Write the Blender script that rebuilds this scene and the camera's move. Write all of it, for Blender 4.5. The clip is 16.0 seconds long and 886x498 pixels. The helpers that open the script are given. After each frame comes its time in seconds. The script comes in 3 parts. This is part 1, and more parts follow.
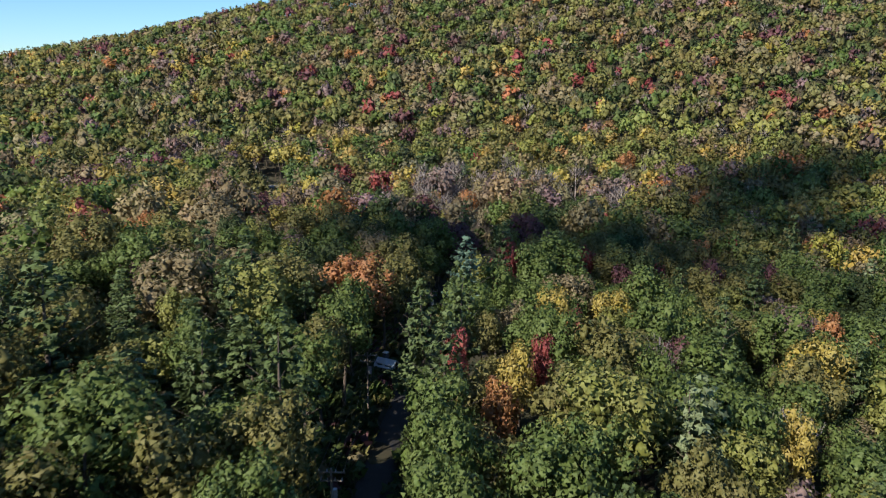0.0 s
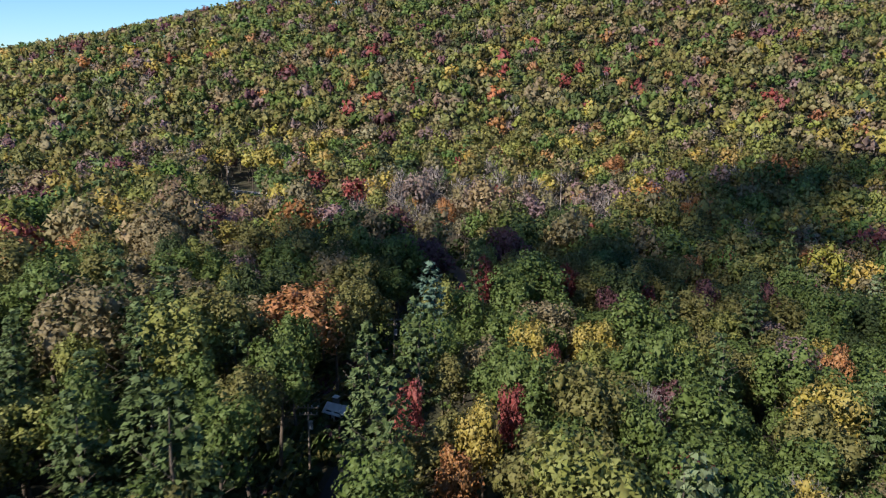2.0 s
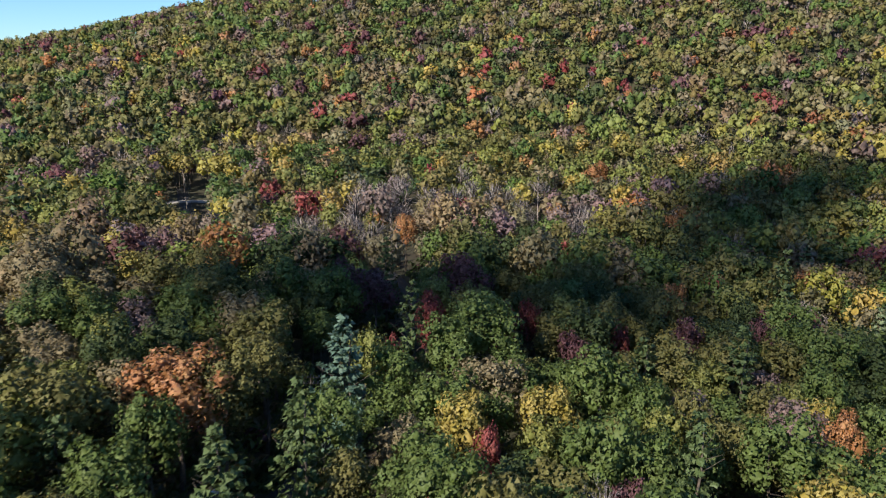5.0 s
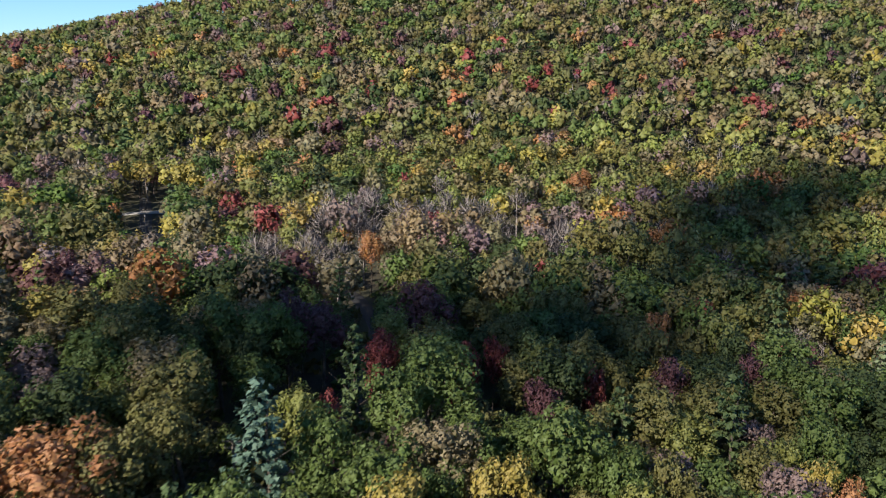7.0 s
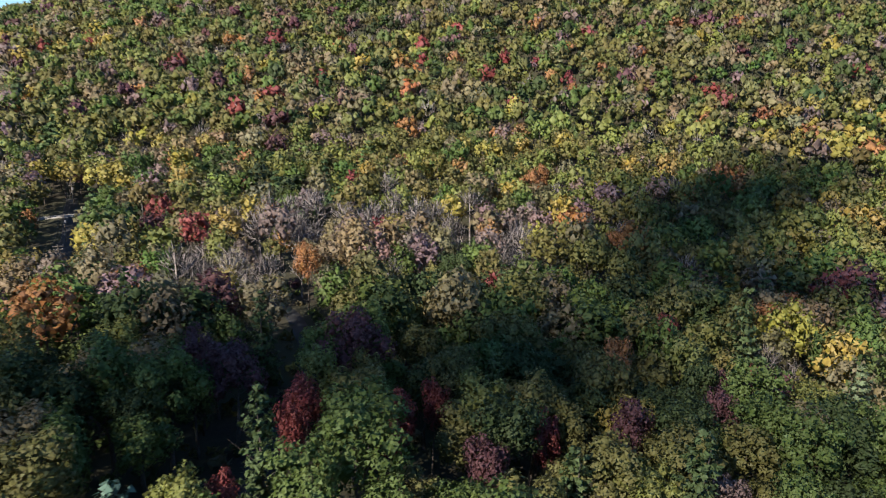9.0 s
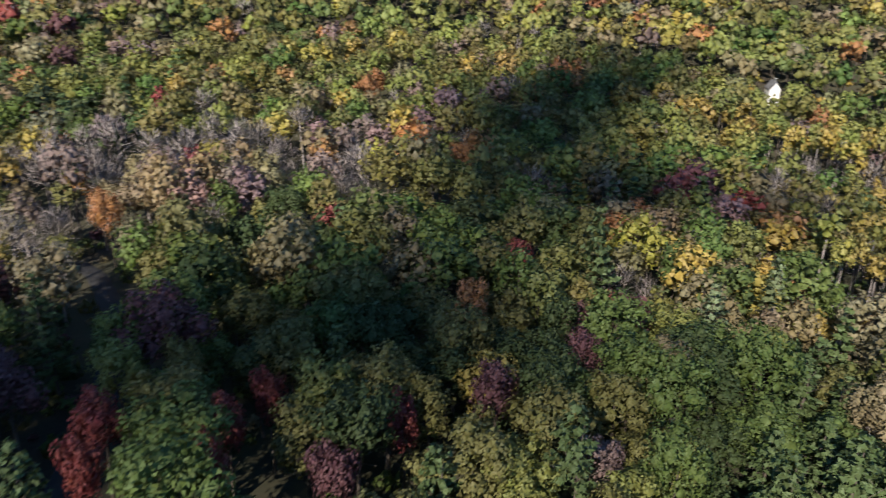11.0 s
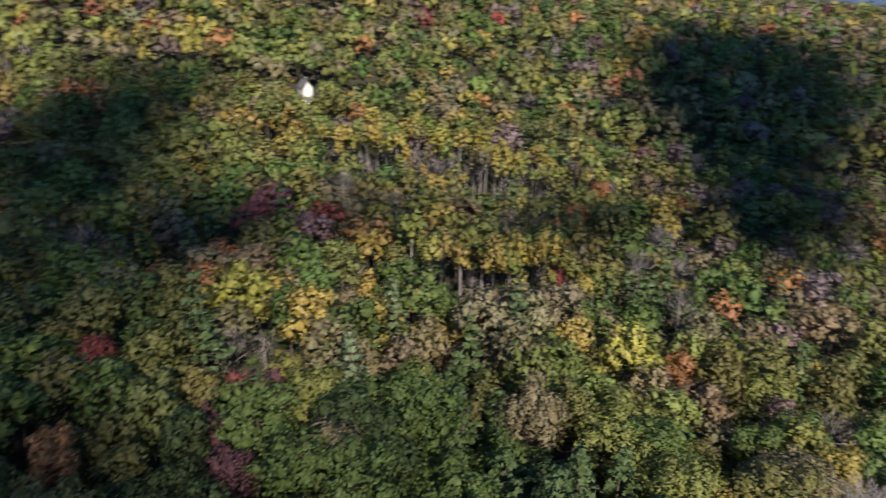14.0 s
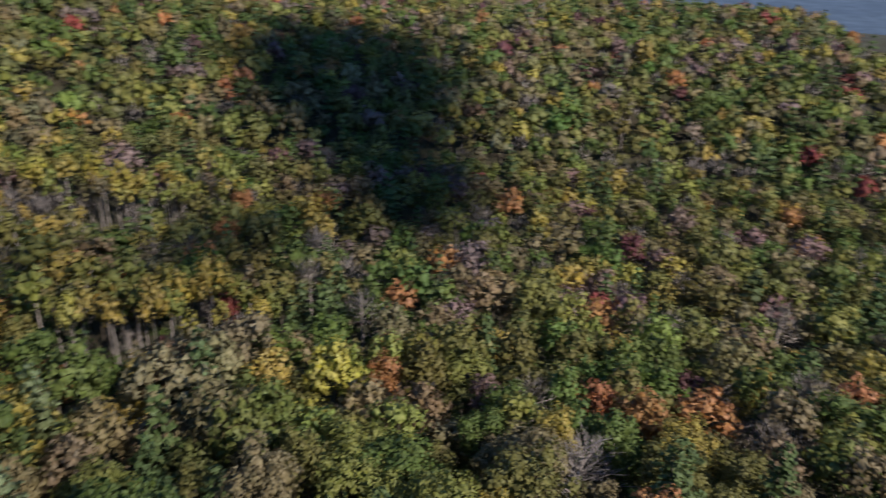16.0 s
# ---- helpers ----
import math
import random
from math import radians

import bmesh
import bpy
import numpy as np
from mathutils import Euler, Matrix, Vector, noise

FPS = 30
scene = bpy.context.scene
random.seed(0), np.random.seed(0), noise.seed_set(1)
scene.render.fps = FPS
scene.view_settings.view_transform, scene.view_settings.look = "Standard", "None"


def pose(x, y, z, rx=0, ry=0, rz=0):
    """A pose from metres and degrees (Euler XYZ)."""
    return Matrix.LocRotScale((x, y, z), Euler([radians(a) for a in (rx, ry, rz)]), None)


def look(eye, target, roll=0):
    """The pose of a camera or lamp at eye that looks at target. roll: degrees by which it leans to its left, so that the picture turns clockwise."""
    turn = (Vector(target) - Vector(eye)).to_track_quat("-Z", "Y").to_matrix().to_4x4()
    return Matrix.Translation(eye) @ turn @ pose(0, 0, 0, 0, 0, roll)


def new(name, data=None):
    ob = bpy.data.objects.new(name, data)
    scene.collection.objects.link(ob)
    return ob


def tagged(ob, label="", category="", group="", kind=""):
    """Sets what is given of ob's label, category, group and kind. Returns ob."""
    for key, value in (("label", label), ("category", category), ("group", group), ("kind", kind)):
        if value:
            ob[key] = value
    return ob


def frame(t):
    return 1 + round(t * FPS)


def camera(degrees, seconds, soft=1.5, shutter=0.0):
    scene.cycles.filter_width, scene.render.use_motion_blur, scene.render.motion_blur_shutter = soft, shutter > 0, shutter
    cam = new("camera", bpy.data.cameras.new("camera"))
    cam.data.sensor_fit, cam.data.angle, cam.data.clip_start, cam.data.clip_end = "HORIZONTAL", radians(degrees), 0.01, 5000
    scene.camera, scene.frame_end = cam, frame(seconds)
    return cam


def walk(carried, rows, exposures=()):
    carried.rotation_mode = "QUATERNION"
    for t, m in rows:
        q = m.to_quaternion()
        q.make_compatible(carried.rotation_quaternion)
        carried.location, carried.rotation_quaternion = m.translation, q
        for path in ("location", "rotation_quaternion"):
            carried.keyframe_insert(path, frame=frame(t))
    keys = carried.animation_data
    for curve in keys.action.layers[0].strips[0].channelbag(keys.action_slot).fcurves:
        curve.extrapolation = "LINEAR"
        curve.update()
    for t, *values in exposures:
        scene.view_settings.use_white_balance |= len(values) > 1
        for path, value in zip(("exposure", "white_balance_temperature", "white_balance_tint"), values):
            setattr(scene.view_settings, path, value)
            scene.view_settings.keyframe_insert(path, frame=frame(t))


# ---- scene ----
cam = camera(63.0, 16.0, soft=1.1, shutter=0.65)
# seconds, place, tilt, lean, turn
PATH = [
    (0, 0.00, 0.00, 70.00, 76.52, 0.74, 0.01),
    (0.5, 0.66, 3.96, 70.20, 76.54, 0.72, -0.29),
    (1, 1.65, 7.81, 70.38, 76.51, 0.74, -0.56),
    (1.5, 2.97, 11.46, 70.60, 76.49, 0.78, -0.66),
    (2, 4.48, 15.01, 70.86, 76.43, 0.82, -0.75),
    (2.5, 6.00, 18.57, 71.10, 76.38, 0.83, -0.83),
    (3, 7.56, 22.11, 71.29, 76.35, 0.85, -0.92),
    (3.5, 9.19, 25.73, 71.47, 76.32, 0.84, -0.99),
    (4, 10.90, 29.46, 71.72, 76.29, 0.84, -1.07),
    (4.2, 11.58, 30.97, 71.84, 76.29, 0.85, -1.11),
    (6.3, 18.35, 46.56, 73.15, 76.28, 0.88, -1.46),
    (6.5, 18.92, 48.08, 73.39, 76.28, 0.89, -1.51),
    (7, 20.29, 51.88, 74.04, 76.27, 0.92, -2.07),
    (7.5, 21.56, 55.73, 74.73, 76.25, 0.97, -2.67),
    (8, 22.73, 59.62, 75.36, 76.25, 1.04, -3.58),
    (8.2, 23.19, 61.19, 75.60, 76.25, 1.03, -4.04),
    (10.3, 29.47, 80.25, 78.07, 69.20, 0.13, -10.82),
    (10.5, 29.85, 81.99, 78.32, 68.05, 0.17, -13.08),
    (11, 30.75, 86.31, 78.99, 66.88, 0.32, -17.83),
    (11.5, 31.66, 90.47, 79.35, 66.88, 0.48, -22.77),
    (12, 32.63, 94.60, 79.53, 66.94, 0.66, -29.54),
    (12.5, 33.78, 98.72, 79.67, 66.97, 0.73, -36.38),
    (13, 35.12, 102.79, 79.83, 66.98, 0.78, -42.39),
    (13.5, 36.60, 106.55, 79.99, 66.95, 0.82, -48.01),
    (14, 38.24, 110.10, 80.05, 67.00, 0.89, -54.91),
    (14.5, 40.07, 113.48, 79.94, 67.05, 0.89, -62.08),
    (15, 42.27, 116.70, 79.60, 67.13, 0.97, -69.92),
    (15.5, 44.84, 119.65, 79.11, 67.24, 1.01, -77.87),
    (16, 47.65, 122.27, 78.53, 67.35, 1.08, -86.02),
]
walk(cam, [(t, pose(x, y, z, rx, 0, rz) @ pose(0, 0, 0, 0, 0, lean)) for t, x, y, z, rx, lean, rz in PATH],
     [(0, 0.72), (7, 0.78), (11, 0.88), (13.5, 0.65), (14.5, 0.58), (16, 0.33)])

# ---- light ----
SUN_FROM = Vector((-0.66, -0.75, 0.0)).normalized()     # the way to the sun, seen from above
SUN_HIGH = radians(35)
to_sun = Vector((SUN_FROM.x * math.cos(SUN_HIGH), SUN_FROM.y * math.cos(SUN_HIGH), math.sin(SUN_HIGH)))
sun = new("sun", bpy.data.lights.new("sun", "SUN"))
sun.data.energy, sun.data.angle, sun.data.color = 5.0, radians(0.55), (1.0, 0.90, 0.78)
sun.matrix_world = look(to_sun * 900, (0, 0, 0))
world = bpy.data.worlds.new("world")
scene.world = world
world.use_nodes = True
sky = world.node_tree.nodes.new("ShaderNodeTexSky")
sky.sky_type, sky.sun_disc = "NISHITA", False
sky.sun_elevation, sky.sun_rotation = SUN_HIGH, math.atan2(SUN_FROM.x, SUN_FROM.y)
sky.altitude, sky.air_density, sky.dust_density, sky.ozone_density = 1200, 1.0, 0.0, 3.0
back = world.node_tree.nodes["Background"]
clear = world.node_tree.nodes.new("ShaderNodeMix")      # a clear, deep autumn blue
clear.data_type, clear.blend_type = "RGBA", "MULTIPLY"
clear.inputs[0].default_value, clear.inputs[7].default_value = 1.0, (0.64, 0.87, 1.05, 1)
world.node_tree.links.new(sky.outputs[0], clear.inputs[6])
world.node_tree.links.new(clear.outputs[2], back.inputs[0])
back.inputs[1].default_value = 0.092

# ---- land ----
LAT_X, LAT_Y, LAT_R = -480.0 + 160.0 * np.arange(9), -120.0 + 150.0 * np.arange(9), 115.0
LAND = np.array([
    [43, 68, 72, 36, -18, -22, 19, 46, 7],
    [32, 47, 61, 54, -9, -36, 13, 54, 26],
    [29, 27, 30, 48, 14, -20, 16, 38, 24],
    [37, 26, 20, 24, 16, 16, 41, 43, 26],
    [42, 34, 42, 49, 55, 74, 85, 64, 25],
    [57, 71, 85, 102, 127, 151, 140, 90, 27],
    [69, 112, 148, 168, 187, 197, 167, 103, 31],
    [72, 132, 173, 194, 199, 186, 151, 96, 32],
    [68, 121, 160, 181, 176, 149, 117, 78, 34],
], float)
CROWN = 15.0                                            # the forest's height over the ground


def canopy(x, y):
    """Height of the mean forest top over a place; arrays or numbers."""
    x, y = np.atleast_1d(np.asarray(x, float)), np.atleast_1d(np.asarray(y, float))
    d = (x[:, None, None] - LAT_X[None, None, :]) ** 2 + (y[:, None, None] - LAT_Y[None, :, None]) ** 2
    d = d / (2 * LAT_R**2)
    near = d.min(axis=(1, 2))
    w = np.exp(near[:, None, None] - d)
    z = (w * LAND).sum(axis=(1, 2)) / w.sum(axis=(1, 2))
    far = np.clip((np.sqrt(near * 2) * LAT_R - 220) / 700, 0, 1)
    far = far * far * (3 - 2 * far)
    return z * (1 - far) - 150.0 * far


def ground(x, y):
    x, y = np.atleast_1d(np.asarray(x, float)), np.atleast_1d(np.asarray(y, float))
    bumps = 0.5 * np.sin(x * 0.11 + 1.3 * np.sin(y * 0.07)) + 0.4 * np.sin(y * 0.13 + 1.1 * np.sin(x * 0.05))
    return canopy(x, y) - CROWN + bumps


# ---- materials ----
def material(name):
    m = bpy.data.materials.new(name)
    m.use_nodes = True
    return m, m.node_tree.nodes, m.node_tree.links, m.node_tree.nodes["Principled BSDF"]


def noise_mix(n, l, scale, low, high, source=None, detail=4):
    """A colour between two, by noise at that scale; colours or sockets."""
    tex = n.new("ShaderNodeTexNoise")
    tex.inputs["Scale"].default_value, tex.inputs["Detail"].default_value = scale, detail
    if source is not None:
        l.new(source, tex.inputs["Vector"])
    ramp = n.new("ShaderNodeMapRange")
    ramp.inputs[1].default_value, ramp.inputs[2].default_value = 0.3, 0.7
    l.new(tex.outputs[0], ramp.inputs[0])
    mix = n.new("ShaderNodeMix")
    mix.data_type = "RGBA"
    l.new(ramp.outputs[0], mix.inputs[0])
    for sock, c in ((mix.inputs[6], low), (mix.inputs[7], high)):
        if isinstance(c, tuple):
            sock.default_value = (*c, 1)
        else:
            l.new(c, sock)
    return mix.outputs[2]


def leaf_material(name, attribute, low, high):
    """Leaves: the tree's own tint, varied from clump to clump and leaf to leaf, and letting some light through."""
    m, n, l, p = material(name)
    if attribute:
        tint = n.new("ShaderNodeAttribute")
        tint.attribute_name = "tint"
        tint = tint.outputs["Color"]
    else:
        tint = n.new("ShaderNodeObjectInfo").outputs["Color"]
    geo = n.new("ShaderNodeNewGeometry")
    clump = n.new("ShaderNodeTexNoise")
    clump.inputs["Scale"].default_value, clump.inputs["Detail"].default_value = 0.55, 3
    l.new(geo.outputs["Position"], clump.inputs["Vector"])
    hue = n.new("ShaderNodeHueSaturation")
    for sock, src, a, b in (("Hue", clump.outputs[0], 0.487, 0.513), ("Value", geo.outputs["Random Per Island"], low, high),
                            ("Saturation", geo.outputs["Random Per Island"], 1.04, 0.86)):
        r = n.new("ShaderNodeMapRange")
        r.inputs[1].default_value, r.inputs[2].default_value = (0.25, 0.75) if sock == "Hue" else (0, 1)
        r.inputs[3].default_value, r.inputs[4].default_value = a, b
        l.new(src, r.inputs[0])
        l.new(r.outputs[0], hue.inputs[sock])
    mottle = n.new("ShaderNodeTexNoise")
    mottle.inputs["Scale"].default_value, mottle.inputs["Detail"].default_value = 1.3, 3
    l.new(geo.outputs["Position"], mottle.inputs["Vector"])
    depth = n.new("ShaderNodeMapRange")
    for k, value in zip((1, 2, 3, 4), (0.3, 0.7, 0.78, 1.22)):
        depth.inputs[k].default_value = value
    l.new(mottle.outputs[0], depth.inputs[0])
    worn = n.new("ShaderNodeVectorMath")
    worn.operation = "SCALE"
    l.new(tint, worn.inputs[0])
    l.new(depth.outputs[0], worn.inputs["Scale"])
    l.new(worn.outputs[0], hue.inputs["Color"])
    l.new(hue.outputs[0], p.inputs["Base Color"])
    p.inputs["Roughness"].default_value = 0.6
    p.inputs["Specular IOR Level"].default_value = 0.2
    glow = n.new("ShaderNodeBsdfTranslucent")
    l.new(hue.outputs[0], glow.inputs[0])
    mix = n.new("ShaderNodeMixShader")
    mix.inputs[0].default_value = 0.32
    l.new(p.outputs[0], mix.inputs[1])
    l.new(glow.outputs[0], mix.inputs[2])
    l.new(mix.outputs[0], n["Material Output"].inputs[0])
    return m


LEAF, FAR_LEAF = leaf_material("leaves", False, 0.80, 1.20), leaf_material("woodland_leaves", True, 0.86, 1.14)


def bark_material(name, low, high):
    m, n, l, p = material(name)
    geo = n.new("ShaderNodeNewGeometry")
    c = noise_mix(n, l, 6.0, low, high, geo.outputs["Position"])
    l.new(noise_mix(n, l, 0.9, c, tuple(0.7 * v for v in low), geo.outputs["Position"]), p.inputs["Base Color"])
    p.inputs["Roughness"].default_value = 0.95
    bump = n.new("ShaderNodeBump")
    bump.inputs["Strength"].default_value = 0.5
    tex = n.new("ShaderNodeTexNoise")
    tex.inputs["Scale"].default_value = 14
    l.new(geo.outputs["Position"], tex.inputs["Vector"])
    l.new(tex.outputs[0], bump.inputs["Height"])
    l.new(bump.outputs[0], p.inputs["Normal"])
    return m


BARK = bark_material("bark", (0.07, 0.055, 0.042), (0.17, 0.14, 0.115))
PALE_BARK = bark_material("pale_bark", (0.25, 0.215, 0.205), (0.43, 0.385, 0.37))


def soil_material():
    m, n, l, p = material("forest_floor")
    geo = n.new("ShaderNodeNewGeometry")
    c = noise_mix(n, l, 1.6, (0.016, 0.012, 0.008), (0.045, 0.030, 0.018), geo.outputs["Position"], 6)
    c = noise_mix(n, l, 0.06, c, (0.045, 0.05, 0.02), geo.outputs["Position"])
    l.new(c, p.inputs["Base Color"])
    p.inputs["Roughness"].default_value = 1.0
    return m


SOIL = soil_material()


def mesh_of(name, verts, tris, mats, index=None, tint=None, normals=None):
    """A mesh from arrays of places and triangles; normals: the way in which the leaf mass faces at each place."""
    me = bpy.data.meshes.new(name)
    me.vertices.add(len(verts))
    me.vertices.foreach_set("co", np.asarray(verts, np.float32).ravel())
    me.loops.add(3 * len(tris))
    me.loops.foreach_set("vertex_index", np.asarray(tris, np.int32).ravel())
    me.polygons.add(len(tris))
    me.polygons.foreach_set("loop_start", np.arange(0, 3 * len(tris), 3, dtype=np.int32))
    if index is not None:
        me.polygons.foreach_set("material_index", np.asarray(index, np.int32))
    if tint is not None:
        a = me.attributes.new("tint", "FLOAT_COLOR", "POINT")
        a.data.foreach_set("color", np.asarray(tint, np.float32).ravel())
    for mt in mats:
        me.materials.append(mt)
    me.update(calc_edges=True)
    me.validate()
    if normals is not None:
        me.polygons.foreach_set("use_smooth", np.ones(len(tris), bool))
        me.normals_split_custom_set_from_vertices(np.asarray(normals, np.float32))
    return me


# ---- ground ----
def spread(limits):
    return np.unique(np.concatenate([np.arange(a, b, s) for a, b, s in limits]))


gx = spread([(-4600, -1000, 450), (-1000, -420, 60), (-420, 760, 10), (760, 1300, 60), (1300, 4700, 450)])
gy = spread([(-4600, -900, 450), (-900, -120, 60), (-120, 1000, 10), (1000, 1500, 60), (1500, 4700, 450)])
mx, my = np.meshgrid(gx, gy)
gz = ground(mx.ravel(), my.ravel())
ids = np.arange(len(gx) * len(gy)).reshape(len(gy), len(gx))
a, b, c, d = ids[:-1, :-1].ravel(), ids[:-1, 1:].ravel(), ids[1:, 1:].ravel(), ids[1:, :-1].ravel()
land = new("ground", mesh_of("ground", np.stack([mx.ravel(), my.ravel(), gz], 1), np.concatenate([np.stack([a, b, c], 1), np.stack([a, c, d], 1)]), [SOIL]))
for poly in land.data.polygons:
    poly.use_smooth = True
tagged(land, "leaf-strewn brown forest floor rising to a wooded hillside", "ground", kind="structure")

# ---- trees: shapes ----

def unit(v):
    return v / np.maximum(np.linalg.norm(v, axis=-1, keepdims=True), 1e-9)


def leaves_at(rng, at, normal, size, loose=0.5):
    """One small three-cornered spray of leaves at each place, facing about along its normal."""
    k = len(at)
    n = unit(normal + rng.normal(0, loose, (k, 3)))
    u = unit(np.cross(n, rng.normal(0, 1, (k, 3))))
    w = np.cross(n, u)
    s = size * rng.uniform(0.6, 1.45, (k, 1))
    turn = rng.uniform(0.75, 1.25, (k, 1))
    v = np.stack([at + u * s * turn, at - 0.5 * u * s + 0.8 * w * s, at - 0.5 * u * s - 0.8 * w * s / turn], 1)
    return v.reshape(-1, 3), np.arange(3 * k).reshape(-1, 3)


def joined(parts):
    vs, ts, base = [], [], 0
    for v, t in parts:
        vs.append(v)
        ts.append(t + base)
        base += len(v)
    return np.concatenate(vs), np.concatenate(ts)


OCTA_V = np.array([(1, 0, 0), (-1, 0, 0), (0, 1, 0), (0, -1, 0), (0, 0, 1), (0, 0, -1)], float)
OCTA_T = np.array([(0, 2, 4), (2, 1, 4), (1, 3, 4), (3, 0, 4), (2, 0, 5), (1, 2, 5), (3, 1, 5), (0, 3, 5)])


def packed(parts):
    """Leaf masses in one: places, triangles and the ways they face."""
    v, t = joined([q[:2] for q in parts])
    return v, t, unit(np.concatenate([q[2] for q in parts]))


def broad_crown(rng, lobes, leaves, size, rx=4.4, rz=4.6, top=16.5, core=0.66, ragged=0.26, low=-0.62):
    """A leafy crown: rounded lobes heaped on limbs, each thick with sprays of leaves, with dark gaps between them."""
    k = np.arange(lobes)
    zz = 1 - (1 - low) * (k + 0.35) / lobes
    ang = k * 2.39996 + rng.uniform(0, 0.9, lobes)
    rad = np.sqrt(np.clip(1 - zz**2, 0, 1))
    c = np.stack([rad * np.cos(ang), rad * np.sin(ang), zz], 1) * rng.uniform(0.5, 0.92, (lobes, 1))
    c[:, :2] += rng.normal(0, 0.07, 2)
    r = rng.uniform(0.20, 0.42, lobes) * (16.0 / lobes) ** 0.42
    scale, mid = np.array([rx, rx, rz]), np.array([0, 0, top - rz])
    # leaves only on the outside of the heap
    which = rng.choice(lobes, leaves * 3, p=r**2 / (r**2).sum())
    n = unit(rng.normal(0, 1, (leaves * 3, 3)) + (0, 0, 0.25))
    p = c[which] + n * (r[which] * rng.uniform(0.82, 1.0 + ragged, leaves * 3))[:, None]
    d = np.linalg.norm(p[:, None, :] - c[None], axis=2) / r[None]
    d[np.arange(len(p)), which] = 9
    keep = np.nonzero(d.min(axis=1) > 0.88)[0][:leaves]
    p, n, which = p[keep], n[keep], which[keep]
    face = unit(n + 0.8 * unit(p))
    v, t = leaves_at(rng, p * scale + mid, face, size, 0.5)
    nv = np.repeat(face + rng.normal(0, 0.4, face.shape), 3, axis=0)
    parts = [(v, t, nv)]
    for j in range(lobes):
        a, q = rng.uniform(0, 1.57), rng.uniform(0.8, 1.15, (6, 1))
        o = OCTA_V @ np.array([[math.cos(a), math.sin(a), 0], [-math.sin(a), math.cos(a), 0], [0, 0, 1]])
        parts.append(((o * q * r[j] * core + c[j]) * scale + mid, OCTA_T, o + 0.35 * unit(c[j]) + rng.normal(0, 0.5, o.shape)))
    return packed(parts)


def pine_crown(rng, tiers, count, size, rx=4.2, low=4.0, top=20.0, droop=0.18):
    """An evergreen's crown: whorls of boughs with flat sprays of needles, uneven and gappy."""
    ats, ns = [], []
    for k in range(tiers):
        f = (k + 0.5) / tiers
        z = low + (top - low) * f
        reach = rx * (1 - f) ** 0.68 * (0.75 + 0.35 * rng.random()) * (0.7 + 0.3 * min(1, f * 5))
        boughs = int(rng.integers(5, 8))
        for b in range(boughs):
            ang = 6.2832 * b / boughs + rng.uniform(0, 1.2) + k * 1.1
            long = reach * rng.uniform(0.6, 1.15) + 0.25
            m = max(3, int(count * (long / rx) / (tiers * 4.2)))
            s = rng.uniform(0.2, 1, m) ** 0.7
            side = rng.normal(0, 0.17, m) * long * (1.15 - s)
            x, y = np.cos(ang) * s * long - np.sin(ang) * side, np.sin(ang) * s * long + np.cos(ang) * side
            zz = z - droop * long * s + 0.34 * long * s**2 + rng.normal(0, 0.14, m)
            ats.append(np.stack([x, y, zz], 1))
            ns.append(np.tile((0.75 * np.cos(ang), 0.75 * np.sin(ang), 0.75), (m, 1)))
    at, nn = np.concatenate(ats), unit(np.concatenate(ns))
    v, t = leaves_at(rng, at, nn + (0, 0, 0.5), size)
    parts = [(v, t, np.repeat(nn + rng.normal(0, 0.45, nn.shape), 3, axis=0))]
    z = rng.uniform(low, top - 2.5, 24)
    deep = np.stack([rng.normal(0, 0.25, 24), rng.normal(0, 0.25, 24), z], 1)
    v, t = leaves_at(rng, deep, rng.normal(0, 1, (24, 3)), 0.16 * rx, 0.5)
    parts.append((v, t, np.tile((0.0, 0.0, 1.0), (len(v), 1))))
    return packed(parts)


def stick(p0, p1, r0, r1, sides=5):
    """A tapered round piece of wood between two places."""
    p0, p1 = np.array(p0, float), np.array(p1, float)
    d = unit(p1 - p0)
    u = unit(np.cross(d, (0.31, 0.95, 0.1)))
    w = np.cross(d, u)
    a = np.arange(sides) * 2 * np.pi / sides
    ring = np.cos(a)[:, None] * u + np.sin(a)[:, None] * w
    v = np.concatenate([p0 + ring * r0, p1 + ring * r1])
    i = np.arange(sides)
    j = (i + 1) % sides
    return v, np.concatenate([np.stack([i, j, j + sides], 1), np.stack([i, j + sides, i + sides], 1)])


def wood(rng, tall, girth, limbs, first=0.4, spread_=0.3):
    """A trunk, slightly bent and tapered, with its limbs."""
    bend = rng.normal(0, 0.25, (4, 2)).cumsum(0)
    at = [np.array([0, 0, -1.5])] + [np.array([bend[k, 0], bend[k, 1], tall * (k + 1) / 4]) for k in range(4)]
    rr = [girth * 1.25, girth * 0.85, girth * 0.66, girth * 0.44, girth * 0.12]
    parts = [stick(at[k], at[k + 1], rr[k], rr[k + 1], 7) for k in range(4)]
    for k in range(limbs):
        f = rng.uniform(first, 0.88)
        q = f * 4
        i = min(int(q), 3)
        p = at[i] + (at[i + 1] - at[i]) * (q - i)
        ang = k * 2.4 + rng.uniform(0, 0.8)
        long = tall * spread_ * (1.15 - f) * rng.uniform(0.8, 1.3)
        e = p + np.array([np.cos(ang) * long, np.sin(ang) * long, long * rng.uniform(0.4, 0.9)])
        parts.append(stick(p, e, girth * 0.34 * (1.1 - f), girth * 0.07, 4))
    return joined(parts)


